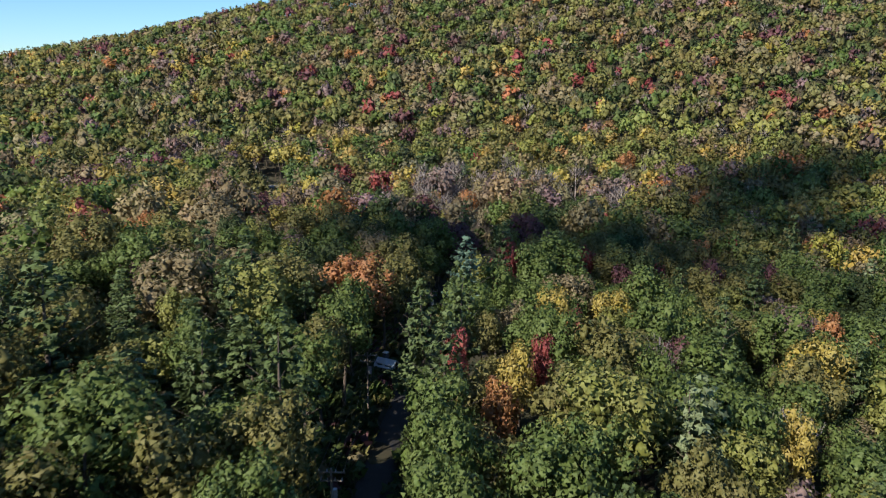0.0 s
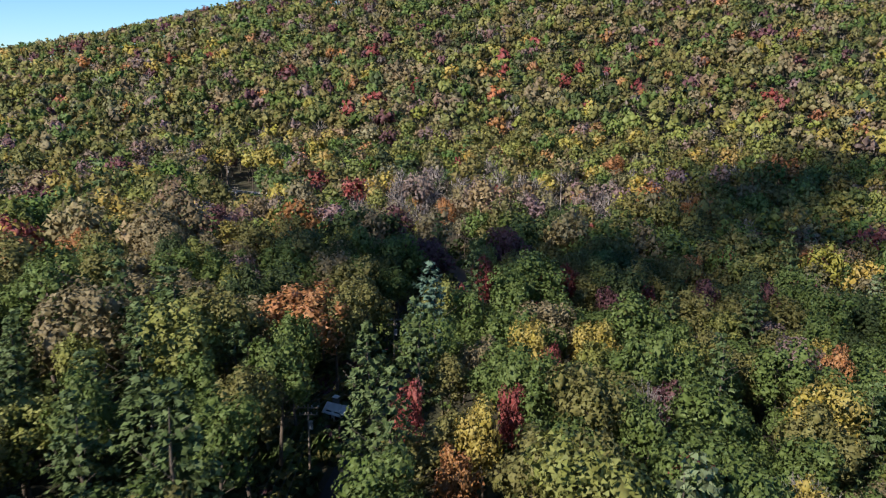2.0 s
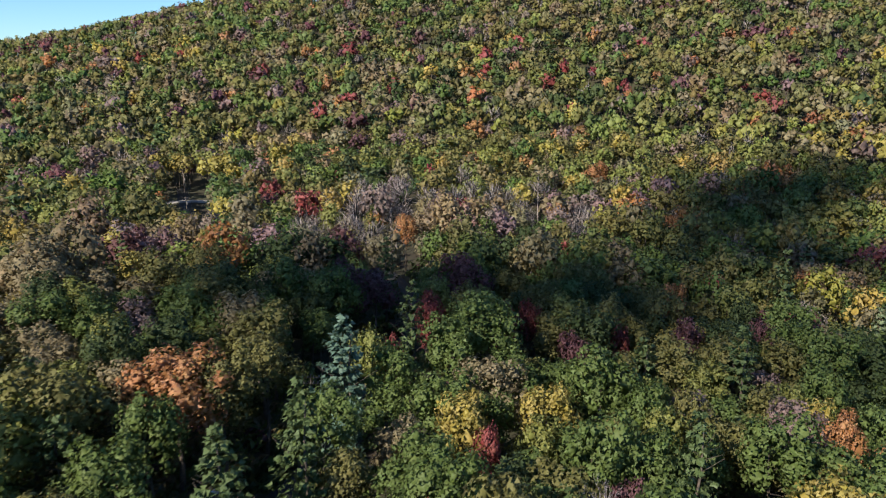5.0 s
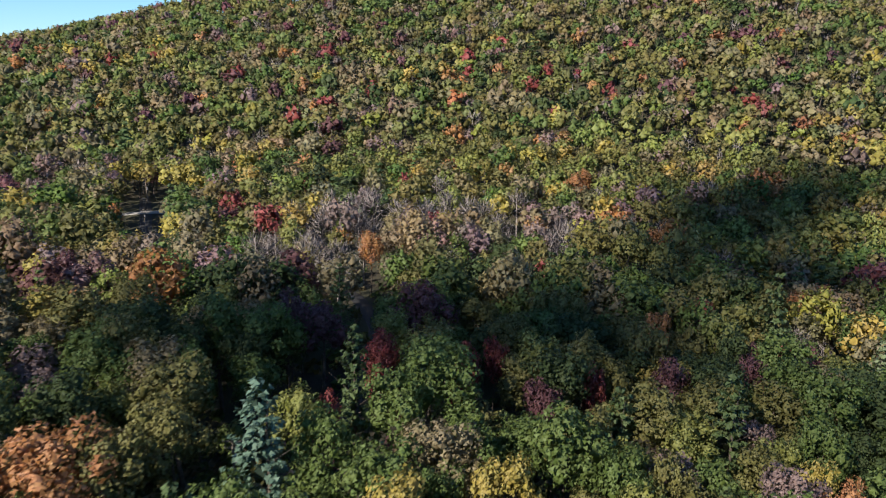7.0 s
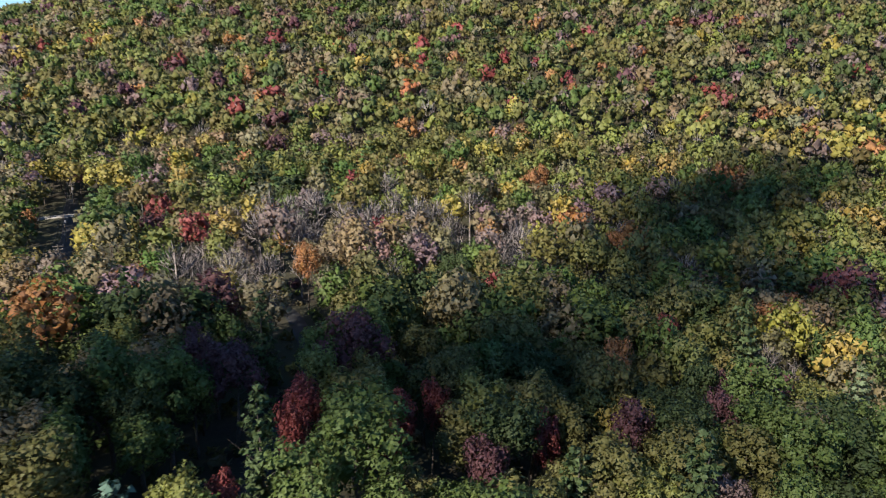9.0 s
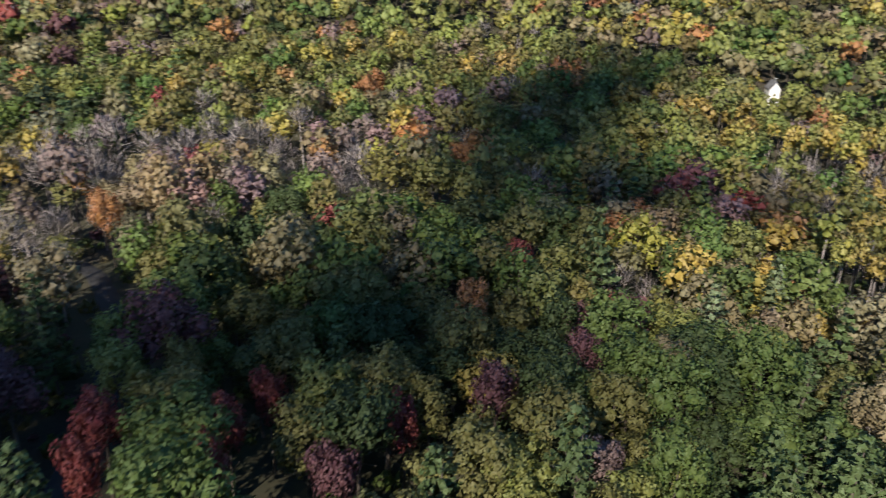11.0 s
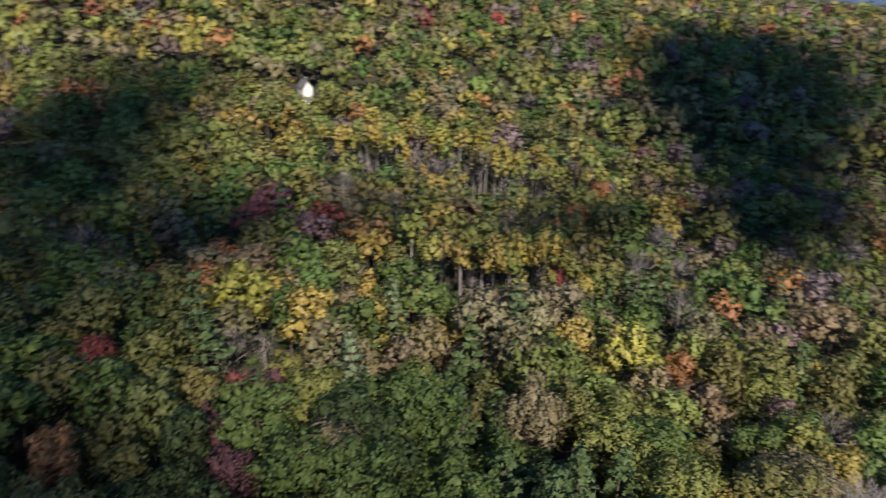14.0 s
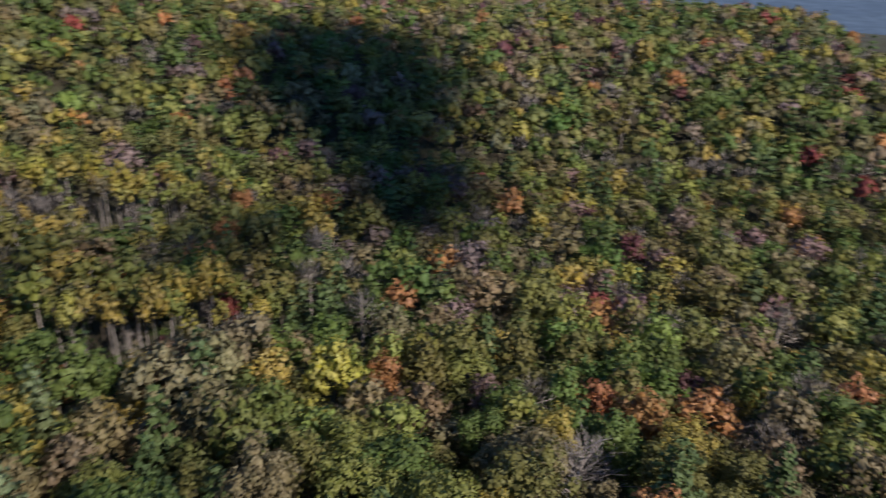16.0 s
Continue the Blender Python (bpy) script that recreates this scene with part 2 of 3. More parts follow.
def bare_twigs(rng, tall, reach, count):
    """Leafless boughs that fork into fine twigs."""
    parts = []
    for k in range(count):
        f = rng.uniform(0.35, 0.97)
        ang = k * 2.4 + rng.uniform(0, 0.6)
        long = reach * (1.2 - f) * rng.uniform(0.7, 1.3) + 0.7
        p = np.array([0, 0, tall * f])
        e = p + np.array([np.cos(ang) * long, np.sin(ang) * long, long * rng.uniform(0.5, 1.1)])
        parts.append(stick(p, e, 0.075, 0.03, 3))
        for _ in range(5):
            q = p + (e - p) * rng.uniform(0.35, 1)
            d = unit(unit(e - p) + rng.normal(0, 0.5, 3) + (0, 0, 0.3))
            s = long * rng.uniform(0.3, 0.6)
            parts.append(stick(q, q + d * s, 0.03, 0.012, 3))
            parts.append(stick(q + d * s * 0.5, q + d * s * 0.5 + unit(d + rng.normal(0, 0.6, 3)) * s * 0.6, 0.022, 0.01, 3))
    return joined(parts)


def fine_twigs(rng, count, long, wide, rx=3.6, rz=5.0, top=15.5):
    """The grey haze of a leafless crown: thin tapered sprays that rise and spread from the limbs."""
    n = unit(rng.normal(0, 1, (count, 3)) + (0, 0, 0.5))
    p = n * rng.uniform(0.25, 0.85, (count, 1)) * (rx, rx, rz) + (0, 0, top - rz)
    d = unit(n + (0, 0, 0.9) + rng.normal(0, 0.35, (count, 3))) * long * rng.uniform(0.6, 1.4, (count, 1))
    w = unit(np.cross(d, rng.normal(0, 1, (count, 3)))) * wide
    return np.stack([p - w, p + w, p + d], 1).reshape(-1, 3), np.arange(3 * count).reshape(-1, 3)


# ---- trees: tints, mixed from place to place ----
TINTS = {
    "green": (0.108, 0.155, 0.040), "dark": (0.062, 0.090, 0.032), "olive": (0.165, 0.158, 0.050), "lime": (0.212, 0.226, 0.058),
    "yellow": (0.345, 0.278, 0.064), "orange": (0.370, 0.175, 0.068), "red": (0.250, 0.062, 0.056), "maroon": (0.140, 0.064, 0.072),
    "pink": (0.235, 0.165, 0.150), "tan": (0.220, 0.182, 0.098), "pine": (0.100, 0.145, 0.052), "blue_pine": (0.115, 0.190, 0.135),
    "light_pine": (0.190, 0.240, 0.120), "grey": (0.26, 0.235, 0.23),
}
LOOKS = {
    "green": "deep green leafy", "dark": "dark green leafy", "olive": "olive green leafy", "lime": "yellow-green leafy", "yellow": "golden yellow leafy",
    "orange": "bright orange leafy", "red": "crimson red leafy", "maroon": "dark maroon leafy", "pink": "faded pink-brown leafy", "tan": "dry tan-brown leafy",
    "pine": "dark green needled", "blue_pine": "blue-green needled", "light_pine": "pale green needled", "grey": "leafless grey",
}


def mix_at(x, y, z):
    """How likely each tint is at a place of the plan."""
    w = dict(green=17, olive=40, lime=15, tan=17, yellow=3.5, orange=1.6, red=1.2, maroon=2.2, pink=4, pine=3, grey=3, dark=6)
    belt = 203 + 0.75 * max(0, x)                       # where the grey and pink belt at the hill's foot begins
    if x < -2 and y < 112:
        w = dict(green=30, dark=12, olive=24, pine=30, lime=5, red=0.6, yellow=0.2, tan=3)
    elif x < -4 and y < 320 and not (x > -22 and y > 140):
        w = dict(olive=30, green=24, tan=14, pink=8, maroon=5, orange=4.5, yellow=4, red=3, lime=8, pine=3, dark=5)
    elif 80 < x < 116 and 122 < y < 160:
        w = dict(green=34, dark=22, pine=26, olive=12, lime=4, grey=1)
    elif y < 150 and x < 100:
        w = dict(green=64, olive=14, lime=11, tan=5, yellow=2, orange=1.2, red=0.8, maroon=0.6, pink=2.5, pine=13, dark=2, grey=0.4)
    elif x < 100 and y < belt:
        w = dict(green=36, dark=20, olive=26, tan=7, maroon=3, red=0.8, pine=5, yellow=1, lime=5)
    elif x < 105 and y < 300:
        w = dict(grey=80, pink=12, orange=5, yellow=6, olive=18, tan=14, red=2.5, green=9, pine=4, lime=5)
    elif 30 < x < 320 and 262 < y < 430:
        w = dict(lime=42, yellow=10, olive=24, orange=3, green=20, tan=8, pink=3, grey=3)
    elif x >= 100 and y < 330:
        w = dict(green=19, olive=25, lime=20, tan=19, yellow=6, orange=2.5, red=1, maroon=1.5, pink=5, pine=13, grey=13)
    if birches(x, y):
        w = dict(yellow=46, lime=28, grey=18, tan=6, orange=1.5)
    if z > 95:
        w = dict(olive=38, green=20, tan=17, pink=4, maroon=3.5, lime=8, grey=5, dark=7, orange=1.5)
    return w


def tint_at(rng, x, y, z):
    w = mix_at(x, y, z)
    names = list(w)
    v = np.array([w[k] for k in names], float)
    patch = np.array([noise.noise((x / 38 + 7 * i, y / 38 - 3 * i, 2.1 * i)) for i in range(len(names))])
    v = v * np.exp(2.6 * patch)
    return names[int(rng.choice(len(names), p=v / v.sum()))]


# ---- road ----
ROAD = [(-7, -60), (-7.2, 40), (-7.6, 60), (-8, 75), (-7, 90), (-4.5, 104), (-1.5, 120), (3, 140), (7.5, 158), (10.5, 178), (12, 205), (4, 236), (-20, 262)]


def road_gap(x, y):
    """How far a place lies from the middle of the lane."""
    best = 1e9
    for (x0, y0), (x1, y1) in zip(ROAD[:-1], ROAD[1:]):
        f = min(1, max(0, ((x - x0) * (x1 - x0) + (y - y0) * (y1 - y0)) / ((x1 - x0) ** 2 + (y1 - y0) ** 2)))
        best = min(best, math.hypot(x - x0 - f * (x1 - x0), y - y0 - f * (y1 - y0)))
    return best


def birches(x, y):
    """The stands of slim birches with golden tops."""
    for cx, cy, long, short in ((245, 246, 56, 13), (174, 188, 24, 11)):
        u, v = 0.6 * (x - cx) - 0.8 * (y - cy), 0.8 * (x - cx) + 0.6 * (y - cy)
        if (u / long) ** 2 + (v / short) ** 2 < 1:
            return True
    return False


def before_birches(x, y):
    """The low growth at the foot of the birches, on the valley's side."""
    return not birches(x, y) and birches(x + 9, y + 7)


def before_house(x, y):
    """The young growth on the open slope below the white house."""
    u = -((x - 262) * 0.68 + (y - 342) * 0.73)
    return 0 < u < 50 and abs((x - 262) * 0.73 - (y - 342) * 0.68) < 5


def clearing(x, y):
    """The cut for the wires on the hillside, and the plots of the houses."""
    along = (y - 250) * 0.94 - (x + 56) * 0.33
    across = (x + 56) * 0.94 + (y - 250) * 0.33
    return (abs(across) < 8.5 and -34 < along < 112) or math.hypot(x - 261, y - 341) < 7 or math.hypot(x + 8.7, y - 108) < 3.2 or math.hypot(x + 360, y - 606) < 12


# ---- trees: near ones, one by one ----
rng = np.random.default_rng(11)
PROTO = {}
for k in range(4):
    PROTO["oak_tree", k] = (wood(rng, 13, 0.32, 9), broad_crown(rng, 24, 2500, 0.23, 4.5, 4.8, 16.8), BARK)
    PROTO["maple_tree", k] = (wood(rng, 13, 0.26, 8), broad_crown(rng, 20, 2150, 0.23, 3.75, 5.2, 17.0), BARK)
    PROTO["hickory_tree", k] = (wood(rng, 12.5, 0.26, 8), broad_crown(rng, 17, 1800, 0.23, 3.3, 5.2, 16.0), BARK)
    PROTO["pine_tree", k] = (wood(rng, 18, 0.3, 9), pine_crown(rng, 14, 2400, 0.32, 4.6), BARK)
    PROTO["birch_tree", k] = (wood(rng, 16, 0.17, 7, 0.55, 0.2), broad_crown(rng, 9, 500, 0.24, 2.4, 3.6, 17.0), PALE_BARK)
for k in range(3):
    PROTO["bare_tree", k] = (wood(rng, 13.5, 0.2, 5), joined([bare_twigs(rng, 14, 5.0, 40), fine_twigs(rng, 420, 1.3, 0.03)]), PALE_BARK)
BUILT = {}


def near_tree(kind, k, tint, x, y, size, turn, tall):
    """One tree: an Empty at its foot with its trunk and its crown."""
    if (kind, k) not in BUILT:
        (tv, tt), (cv, ct, *cn), bark = PROTO[kind, k]
        twigs = kind == "bare_tree"
        BUILT[kind, k] = (mesh_of("trunk", tv, tt, [bark]), mesh_of("crown", cv, ct, [PALE_BARK if twigs else LEAF], normals=cn[0] if cn else None))
    foot = new(kind)
    foot.empty_display_size = 0.5
    foot.matrix_world = Matrix.LocRotScale((x, y, float(ground(x, y)[0])), Euler((0, 0, turn)), (size, size, tall))
    for name, me in zip(("trunk", "crown"), BUILT[kind, k]):
        ob = new(name, me)
        ob.parent = foot
        ob.color = (*TINTS[tint], 1)
    tail = {"pine_tree": "evergreen pine", "bare_tree": "tree with fine twigs", "birch_tree": "birch with a slim pale trunk"}.get(kind, kind.replace("_", " "))
    tagged(foot, LOOKS[tint] + " " + tail + " standing in dense autumn forest", "tree", kind.replace("_", " ") + "s of the forest")
    return foot


def kind_of(rng, tint, x, y):
    if tint in ("pine", "blue_pine", "light_pine"):
        return "pine_tree"
    if tint == "grey":
        return "bare_tree"
    return ("oak_tree", "maple_tree", "hickory_tree")[int(rng.choice(3, p=(0.45, 0.33, 0.22)))]


# trees that stand out: place, tint, kind, size
MARKED = [
    (7, 79, "orange", "hickory_tree", 0.75), (10, 86, "yellow", "hickory_tree", 0.8), (2, 90, "red", "maple_tree", 0.62), (14, 92, "red", "maple_tree", 0.6),
    (19, 114, "yellow", "maple_tree", 0.95), (30, 122, "yellow", "oak_tree", 0.95), (4, 121, "blue_pine", "pine_tree", 1.15), (21, 110, "red", "maple_tree", 0.55),
    (35, 102, "maroon", "maple_tree", 0.68), (32, 100, "grey", "bare_tree", 0.8), (71, 125, "orange", "maple_tree", 0.8), (64.5, 126.5, "pink", "oak_tree", 0.95),
    (71, 132, "yellow", "hickory_tree", 0.8), (74, 118, "orange", "maple_tree", 0.85), (14, 151, "red", "maple_tree", 0.68), (14.5, 160, "red", "maple_tree", 0.85),
    (9, 135, "red", "maple_tree", 0.6), (26, 150, "red", "maple_tree", 0.6), (28, 157, "red", "maple_tree", 0.6), (33, 163, "red", "maple_tree", 0.66),
    (48, 156, "red", "maple_tree", 0.62), (61, 159, "maroon", "maple_tree", 0.8), (38, 147, "maroon", "maple_tree", 0.75), (67, 185, "orange", "maple_tree", 0.8),
    (86, 208, "red", "maple_tree", 0.8), (84, 180, "maroon", "maple_tree", 0.78), (94, 185, "red", "maple_tree", 0.75), (125, 193, "tan", "oak_tree", 0.95),
    (129, 185, "light_pine", "pine_tree", 1.0), (107, 175, "light_pine", "pine_tree", 1.1), (113, 168, "lime", "oak_tree", 1.0), (100, 176, "lime", "oak_tree", 1.1),
    (262, 202, "orange", "oak_tree", 1.0), (231, 196, "orange", "oak_tree", 1.0), (270, 104, "yellow", "oak_tree", 1.2), (165, 126, "lime", "oak_tree", 1.15),
    (157, 140, "orange", "maple_tree", 0.8), (150, 118, "green", "oak_tree", 1.1), (172, 122, "pine", "pine_tree", 1.1), (245, 133, "grey", "bare_tree", 1.0),
    (217, 164, "pine", "pine_tree", 1.2), (183, 178, "red", "maple_tree", 0.7), (96, 273, "orange", "oak_tree", 1.0), (84, 342, "orange", "oak_tree", 1.1),
    (90, 352, "orange", "maple_tree", 1.0), (133, 473, "orange", "oak_tree", 1.2), (62, 420, "dark", "oak_tree", 1.4), (72, 425, "dark", "oak_tree", 1.3),
    (-57, 145, "yellow", "maple_tree", 0.95), (-63, 150, "orange", "maple_tree", 0.9), (-48, 190, "maroon", "maple_tree", 0.9), (4, 167, "maroon", "oak_tree", 1.0),
    (-2, 172, "maroon", "maple_tree", 0.9), (170, 293, "grey", "bare_tree", 1.3), (43, 235, "dark", "oak_tree", 1.1), (8, 236, "orange", "maple_tree", 0.8),
    (27, 70, "light_pine", "pine_tree", 1.15), (45, 84, "grey", "bare_tree", 0.85), (42, 79, "yellow", "oak_tree", 0.8), (25, 62, "olive", "oak_tree", 0.9),
    (-15.2, 50, "green", "oak_tree", 0.95), (-15.6, 59, "olive", "oak_tree", 0.95), (-16, 68, "pine", "pine_tree", 1.1), (-15.6, 77, "green", "oak_tree", 0.95),
    (-15, 86, "olive", "maple_tree", 1.0), (-14, 95, "green", "oak_tree", 0.95), (-13.5, 104, "green", "maple_tree", 0.9), (-10, 116, "olive", "oak_tree", 0.9), (-7, 124, "olive", "oak_tree", 1.0),
    (0.6, 53, "green", "oak_tree", 0.95), (0.4, 62, "green", "oak_tree", 0.95), (0, 71, "green", "maple_tree", 1.0), (0.4, 80, "pine", "pine_tree", 1.05),
    (-2.8, 91, "pine", "pine_tree", 1.1), (2.2, 100, "pine", "pine_tree", 0.9), (3.5, 108, "green", "oak_tree", 0.9), (10, 126, "green", "oak_tree", 0.9), (12, 142, "pine", "pine_tree", 0.95), (6, 131, "lime", "maple_tree", 0.85)
]
for x, y, tint, kind, size in MARKED:
    size *= 0.86 if tint == "red" else 1
    near_tree(kind, int(rng.integers(0, 3)), tint, x, y, size, rng.uniform(0, 6.28), 0.92 if size < 0.8 else 1.12 if kind == "pine_tree" else 1.03)


def seen_side(x, y):
    """The part of the plan that is wooded: ahead of and beside the flight line."""
    return y > -0.9 * x - 330 and y > -0.62 * x + 60 - 170 and -460 < x < 760 and y < 960 and x > -0.68 * y - 70


def near_part(x, y):
    return ((x - 38) / 106) ** 2 + ((y - 106) / 84) ** 2 < 1 and y > 18


def hidden(x, y, z):
    """Whether a place lies behind the crest, as seen from over the valley."""
    f = np.linspace(0.35, 0.97, 16)
    return bool(np.any(canopy(20 + (x - 20) * f, 70 + (y - 70) * f) > 78 + (z + 22 - 78) * f))


SPOTS = {}


def free_spot(x, y, gap):
    i, j = int(x // 8), int(y // 8)
    for a in (-1, 0, 1):
        for b in (-1, 0, 1):
            for px, py in SPOTS.get((i + a, j + b), ()):
                if (px - x) ** 2 + (py - y) ** 2 < gap * gap:
                    return False
    SPOTS.setdefault((i, j), []).append((x, y))
    return True


for x, y, *_ in MARKED + [(4, 115)]:
    free_spot(x, y, 0.1)

FAR = []
for step, inner, outer in ((7.1, 0, 150), (7.9, 150, 330), (9.3, 330, 1100)):
    for iy in range(int(-130 / step), int(980 / step)):
        for ix in range(int(-470 / step), int(780 / step)):
            x = (ix + 0.5 * (iy % 2) + rng.uniform(-0.3, 0.3)) * step
            y = (iy + rng.uniform(-0.3, 0.3)) * step * 0.9
            far = math.hypot(x - 38, y - 95)
            if not inner <= far < outer or not seen_side(x, y):
                continue
            if road_gap(x, y) < (6.9 if y < 170 else 5.0) or clearing(x, y) or not free_spot(x, y, step * 0.62):
                continue
            z = float(canopy(x, y)[0])
            low = before_birches(x, y) or before_house(x, y)
            if low and rng.random() < 0.55:
                continue
            if far > 330 and hidden(x, y, z):
                continue
            tint = tint_at(rng, x, y, z)
            size = rng.choice((0.8, 0.95, 1.05, 1.18, 1.32), p=(0.2, 0.25, 0.25, 0.2, 0.1)) * rng.uniform(0.92, 1.08) * (0.6 if low else 1)
            if step == 7.1 and near_part(x, y):
                near_tree(kind_of(rng, tint, x, y), int(rng.integers(0, 3)), tint, x, y, size, rng.uniform(0, 6.28), (0.45 + 0.5 * size) * rng.uniform(0.80, 1.18))
            else:
                FAR.append((x, y, far, tint, size * (1.0 if step < 7.5 else 1.03 if step < 8 else 1.26)))

# young trees in the gaps
for _ in range(2600):
    x, y = rng.uniform(-68, 144), rng.uniform(34, 190)
    if near_part(x, y) and road_gap(x, y) > 6.0 and not clearing(x, y) and free_spot(x, y, 5.4):
        FAR.append((x, y, 100.0, ("green", "olive", "dark", "maroon", "lime")[int(rng.choice(5, p=(0.4, 0.25, 0.2, 0.07, 0.08)))], rng.uniform(0.5, 0.68)))

for cx, cy, long, short, many in ((245, 246, 56, 13, 170), (174, 188, 24, 11, 60)):
    for _ in range(many):
        a, q = rng.uniform(0, 6.28), math.sqrt(rng.random())
        u, v = long * q * math.cos(a), short * q * math.sin(a)
        x, y = cx + 0.6 * u + 0.8 * v, cy - 0.8 * u + 0.6 * v
        if free_spot(x, y, 2.6):
            FAR.append((x, y, math.hypot(x - 38, y - 95), ("lime", "yellow", "grey", "tan")[int(rng.choice(4, p=(0.28, 0.46, 0.2, 0.06)))], rng.uniform(0.75, 1.1)))

# ---- trees: the woods beyond, too many to count ----
WOODS = {}
for k in range(6):
    WOODS["near", "broad", k] = broad_crown(rng, 18, 540, 0.40, 4.3, 4.8, 16.6)
    WOODS["near", "pine", k] = pine_crown(rng, 11, 800, 0.46, 4.3)
    WOODS["near", "bare", k] = joined([bare_twigs(rng, 14, 4.6, 6), fine_twigs(rng, 420, 1.5, 0.042)])
    WOODS["near", "birch", k] = broad_crown(rng, 8, 170, 0.4, 2.3, 3.4, 18.5)
    WOODS["mid", "broad", k] = broad_crown(rng, 12, 210, 0.54, 4.2, 4.8, 16.8, 0.7)
    WOODS["mid", "pine", k] = pine_crown(rng, 8, 330, 0.70, 4.1)
    WOODS["mid", "bare", k] = joined([bare_twigs(rng, 14, 4.0, 3), fine_twigs(rng, 340, 1.6, 0.07)])
    WOODS["mid", "birch", k] = broad_crown(rng, 6, 70, 0.58, 2.3, 3.3, 18.5)
    WOODS["far", "broad", k] = broad_crown(rng, 6, 48, 0.82, 4.0, 4.7, 16.8, 0.78, 0.2, -0.3)
    WOODS["far", "pine", k] = pine_crown(rng, 6, 100, 1.1, 3.9)
    WOODS["far", "bare", k] = joined([bare_twigs(rng, 14, 4.6, 1), fine_twigs(rng, 120, 1.9, 0.12)])
    WOODS["far", "birch", k] = WOODS["mid", "birch", k]
    for lod in ("near", "mid", "far"):
        WOODS[lod, "trunk", k] = stick((0, 0, -1), (0.3, 0.2, 13.5), 0.24, 0.08, 4 if lod != "far" else 3)


def woods(name, label, trees, lod):
    vs, ts, ms, cs, ns, base = [], [], [], [], [], 0
    for x, y, far, tint, size in trees:
        k = int(rng.integers(0, 6))
        shape = "pine" if "pine" in tint else "bare" if tint == "grey" else "birch" if birches(x, y) else "broad"
        z = float(ground(x, y)[0])
        a = rng.uniform(0, 6.28)
        ca, sa = math.cos(a) * size, math.sin(a) * size
        up = min(size, 1.25) * rng.uniform(0.82, 1.12) * (1.12 if shape == "birch" else 1)
        col = np.array(TINTS[tint]) * rng.uniform(0.82, 1.18) * (1 + rng.normal(0, 0.06, 3))
        for part_ in ("trunk", shape):
            v, t, *nn = WOODS[lod, part_, k]
            nn = nn[0] if nn else unit(v * (1, 1, 0) + (1e-4, 0, 0))
            ns.append(np.stack([nn[:, 0] * ca - nn[:, 1] * sa, nn[:, 0] * sa + nn[:, 1] * ca, nn[:, 2] * size], 1))
            vs.append(np.stack([v[:, 0] * ca - v[:, 1] * sa + x, v[:, 0] * sa + v[:, 1] * ca + y, v[:, 2] * up + z], 1))
            ts.append(t + base)
            base += len(v)
            ms.append(np.full(len(t), 0 if part_ not in ("trunk", "bare") else 1 if shape in ("bare", "birch") else 2))
            cs.append(np.tile((*col, 1), (len(v), 1)))
    ob = new(name, mesh_of(name, np.concatenate(vs), np.concatenate(ts), [FAR_LEAF, PALE_BARK, BARK], np.concatenate(ms), np.concatenate(cs), unit(np.concatenate(ns))))
    return tagged(ob, label, "forest", kind="stuff")


woods("valley_woods", "dense mixed autumn woods filling the valley floor", [f for f in FAR if f[2] < 165], "near")
woods("hillside_woods", "dense olive and golden autumn forest on the lower hillside", [f for f in FAR if 165 <= f[2] < 320], "mid")
woods("far_woods", "dense olive and russet autumn forest on the high ridge", [f for f in FAR if f[2] >= 320], "far")


# ---- undergrowth ----
def undergrowth():
    shapes = []
    for _ in range(5):
        n_ = unit(rng.normal(0, 1, (22, 3)) + (0, 0, 0.6))
        shapes.append(leaves_at(rng, n_ * np.array([1.3, 1.3, 0.9]) * rng.uniform(0.5, 1, (22, 1)) + (0, 0, 0.6), n_, 0.52, 0.5))
    vs, ts, cs, base = [], [], [], 0
    for k in range(4200):
        x, y = rng.uniform(-75, 215), rng.uniform(25, 260)
        if k % 4 == 0:
            x, y = rng.uniform(-21, 2), rng.uniform(30, 150)
        if not seen_side(x, y) or road_gap(x, y) < 2.4:
            continue
        v, t = shapes[int(rng.integers(0, 5))]
        s_ = rng.uniform(0.6, 1.7)
        vs.append(v * s_ + (x, y, float(ground(x, y)[0])))
        ts.append(t + base)
        base += len(v)
        col = np.array(TINTS[("green", "dark", "olive", "tan", "maroon")[int(rng.choice(5, p=(0.3, 0.34, 0.2, 0.12, 0.04)))]]) * rng.uniform(0.6, 1.0)
        cs.append(np.tile((*col, 1), (len(v), 1)))
    ob = new("undergrowth", mesh_of("undergrowth", np.concatenate(vs), np.concatenate(ts), [FAR_LEAF], None, np.concatenate(cs)))
    tagged(ob, "low green and brown shrubs on the forest floor", "undergrowth", kind="stuff")


undergrowth()


# ---- parts of built things ----
def part(name, bm, mat, parent, label=""):
    me = bpy.data.meshes.new(name)
    bm.to_mesh(me)
    bm.free()
    me.materials.append(mat)
    ob = new(name, me)
    ob.parent = parent
    return tagged(ob, label)


def box(bm, size, at, turn=0.0):
    got = bmesh.ops.create_cube(bm, size=1.0, matrix=pose(*at, 0, 0, turn) @ Matrix.Diagonal((*size, 1)))
    return got["verts"]


def boxed(size, at, bevel=0.02, turn=0.0):
    bm = bmesh.new()
    box(bm, size, at, turn)
    if bevel:
        bmesh.ops.bevel(bm, geom=bm.edges[:], offset=bevel, segments=1, affect="EDGES")
    return bm


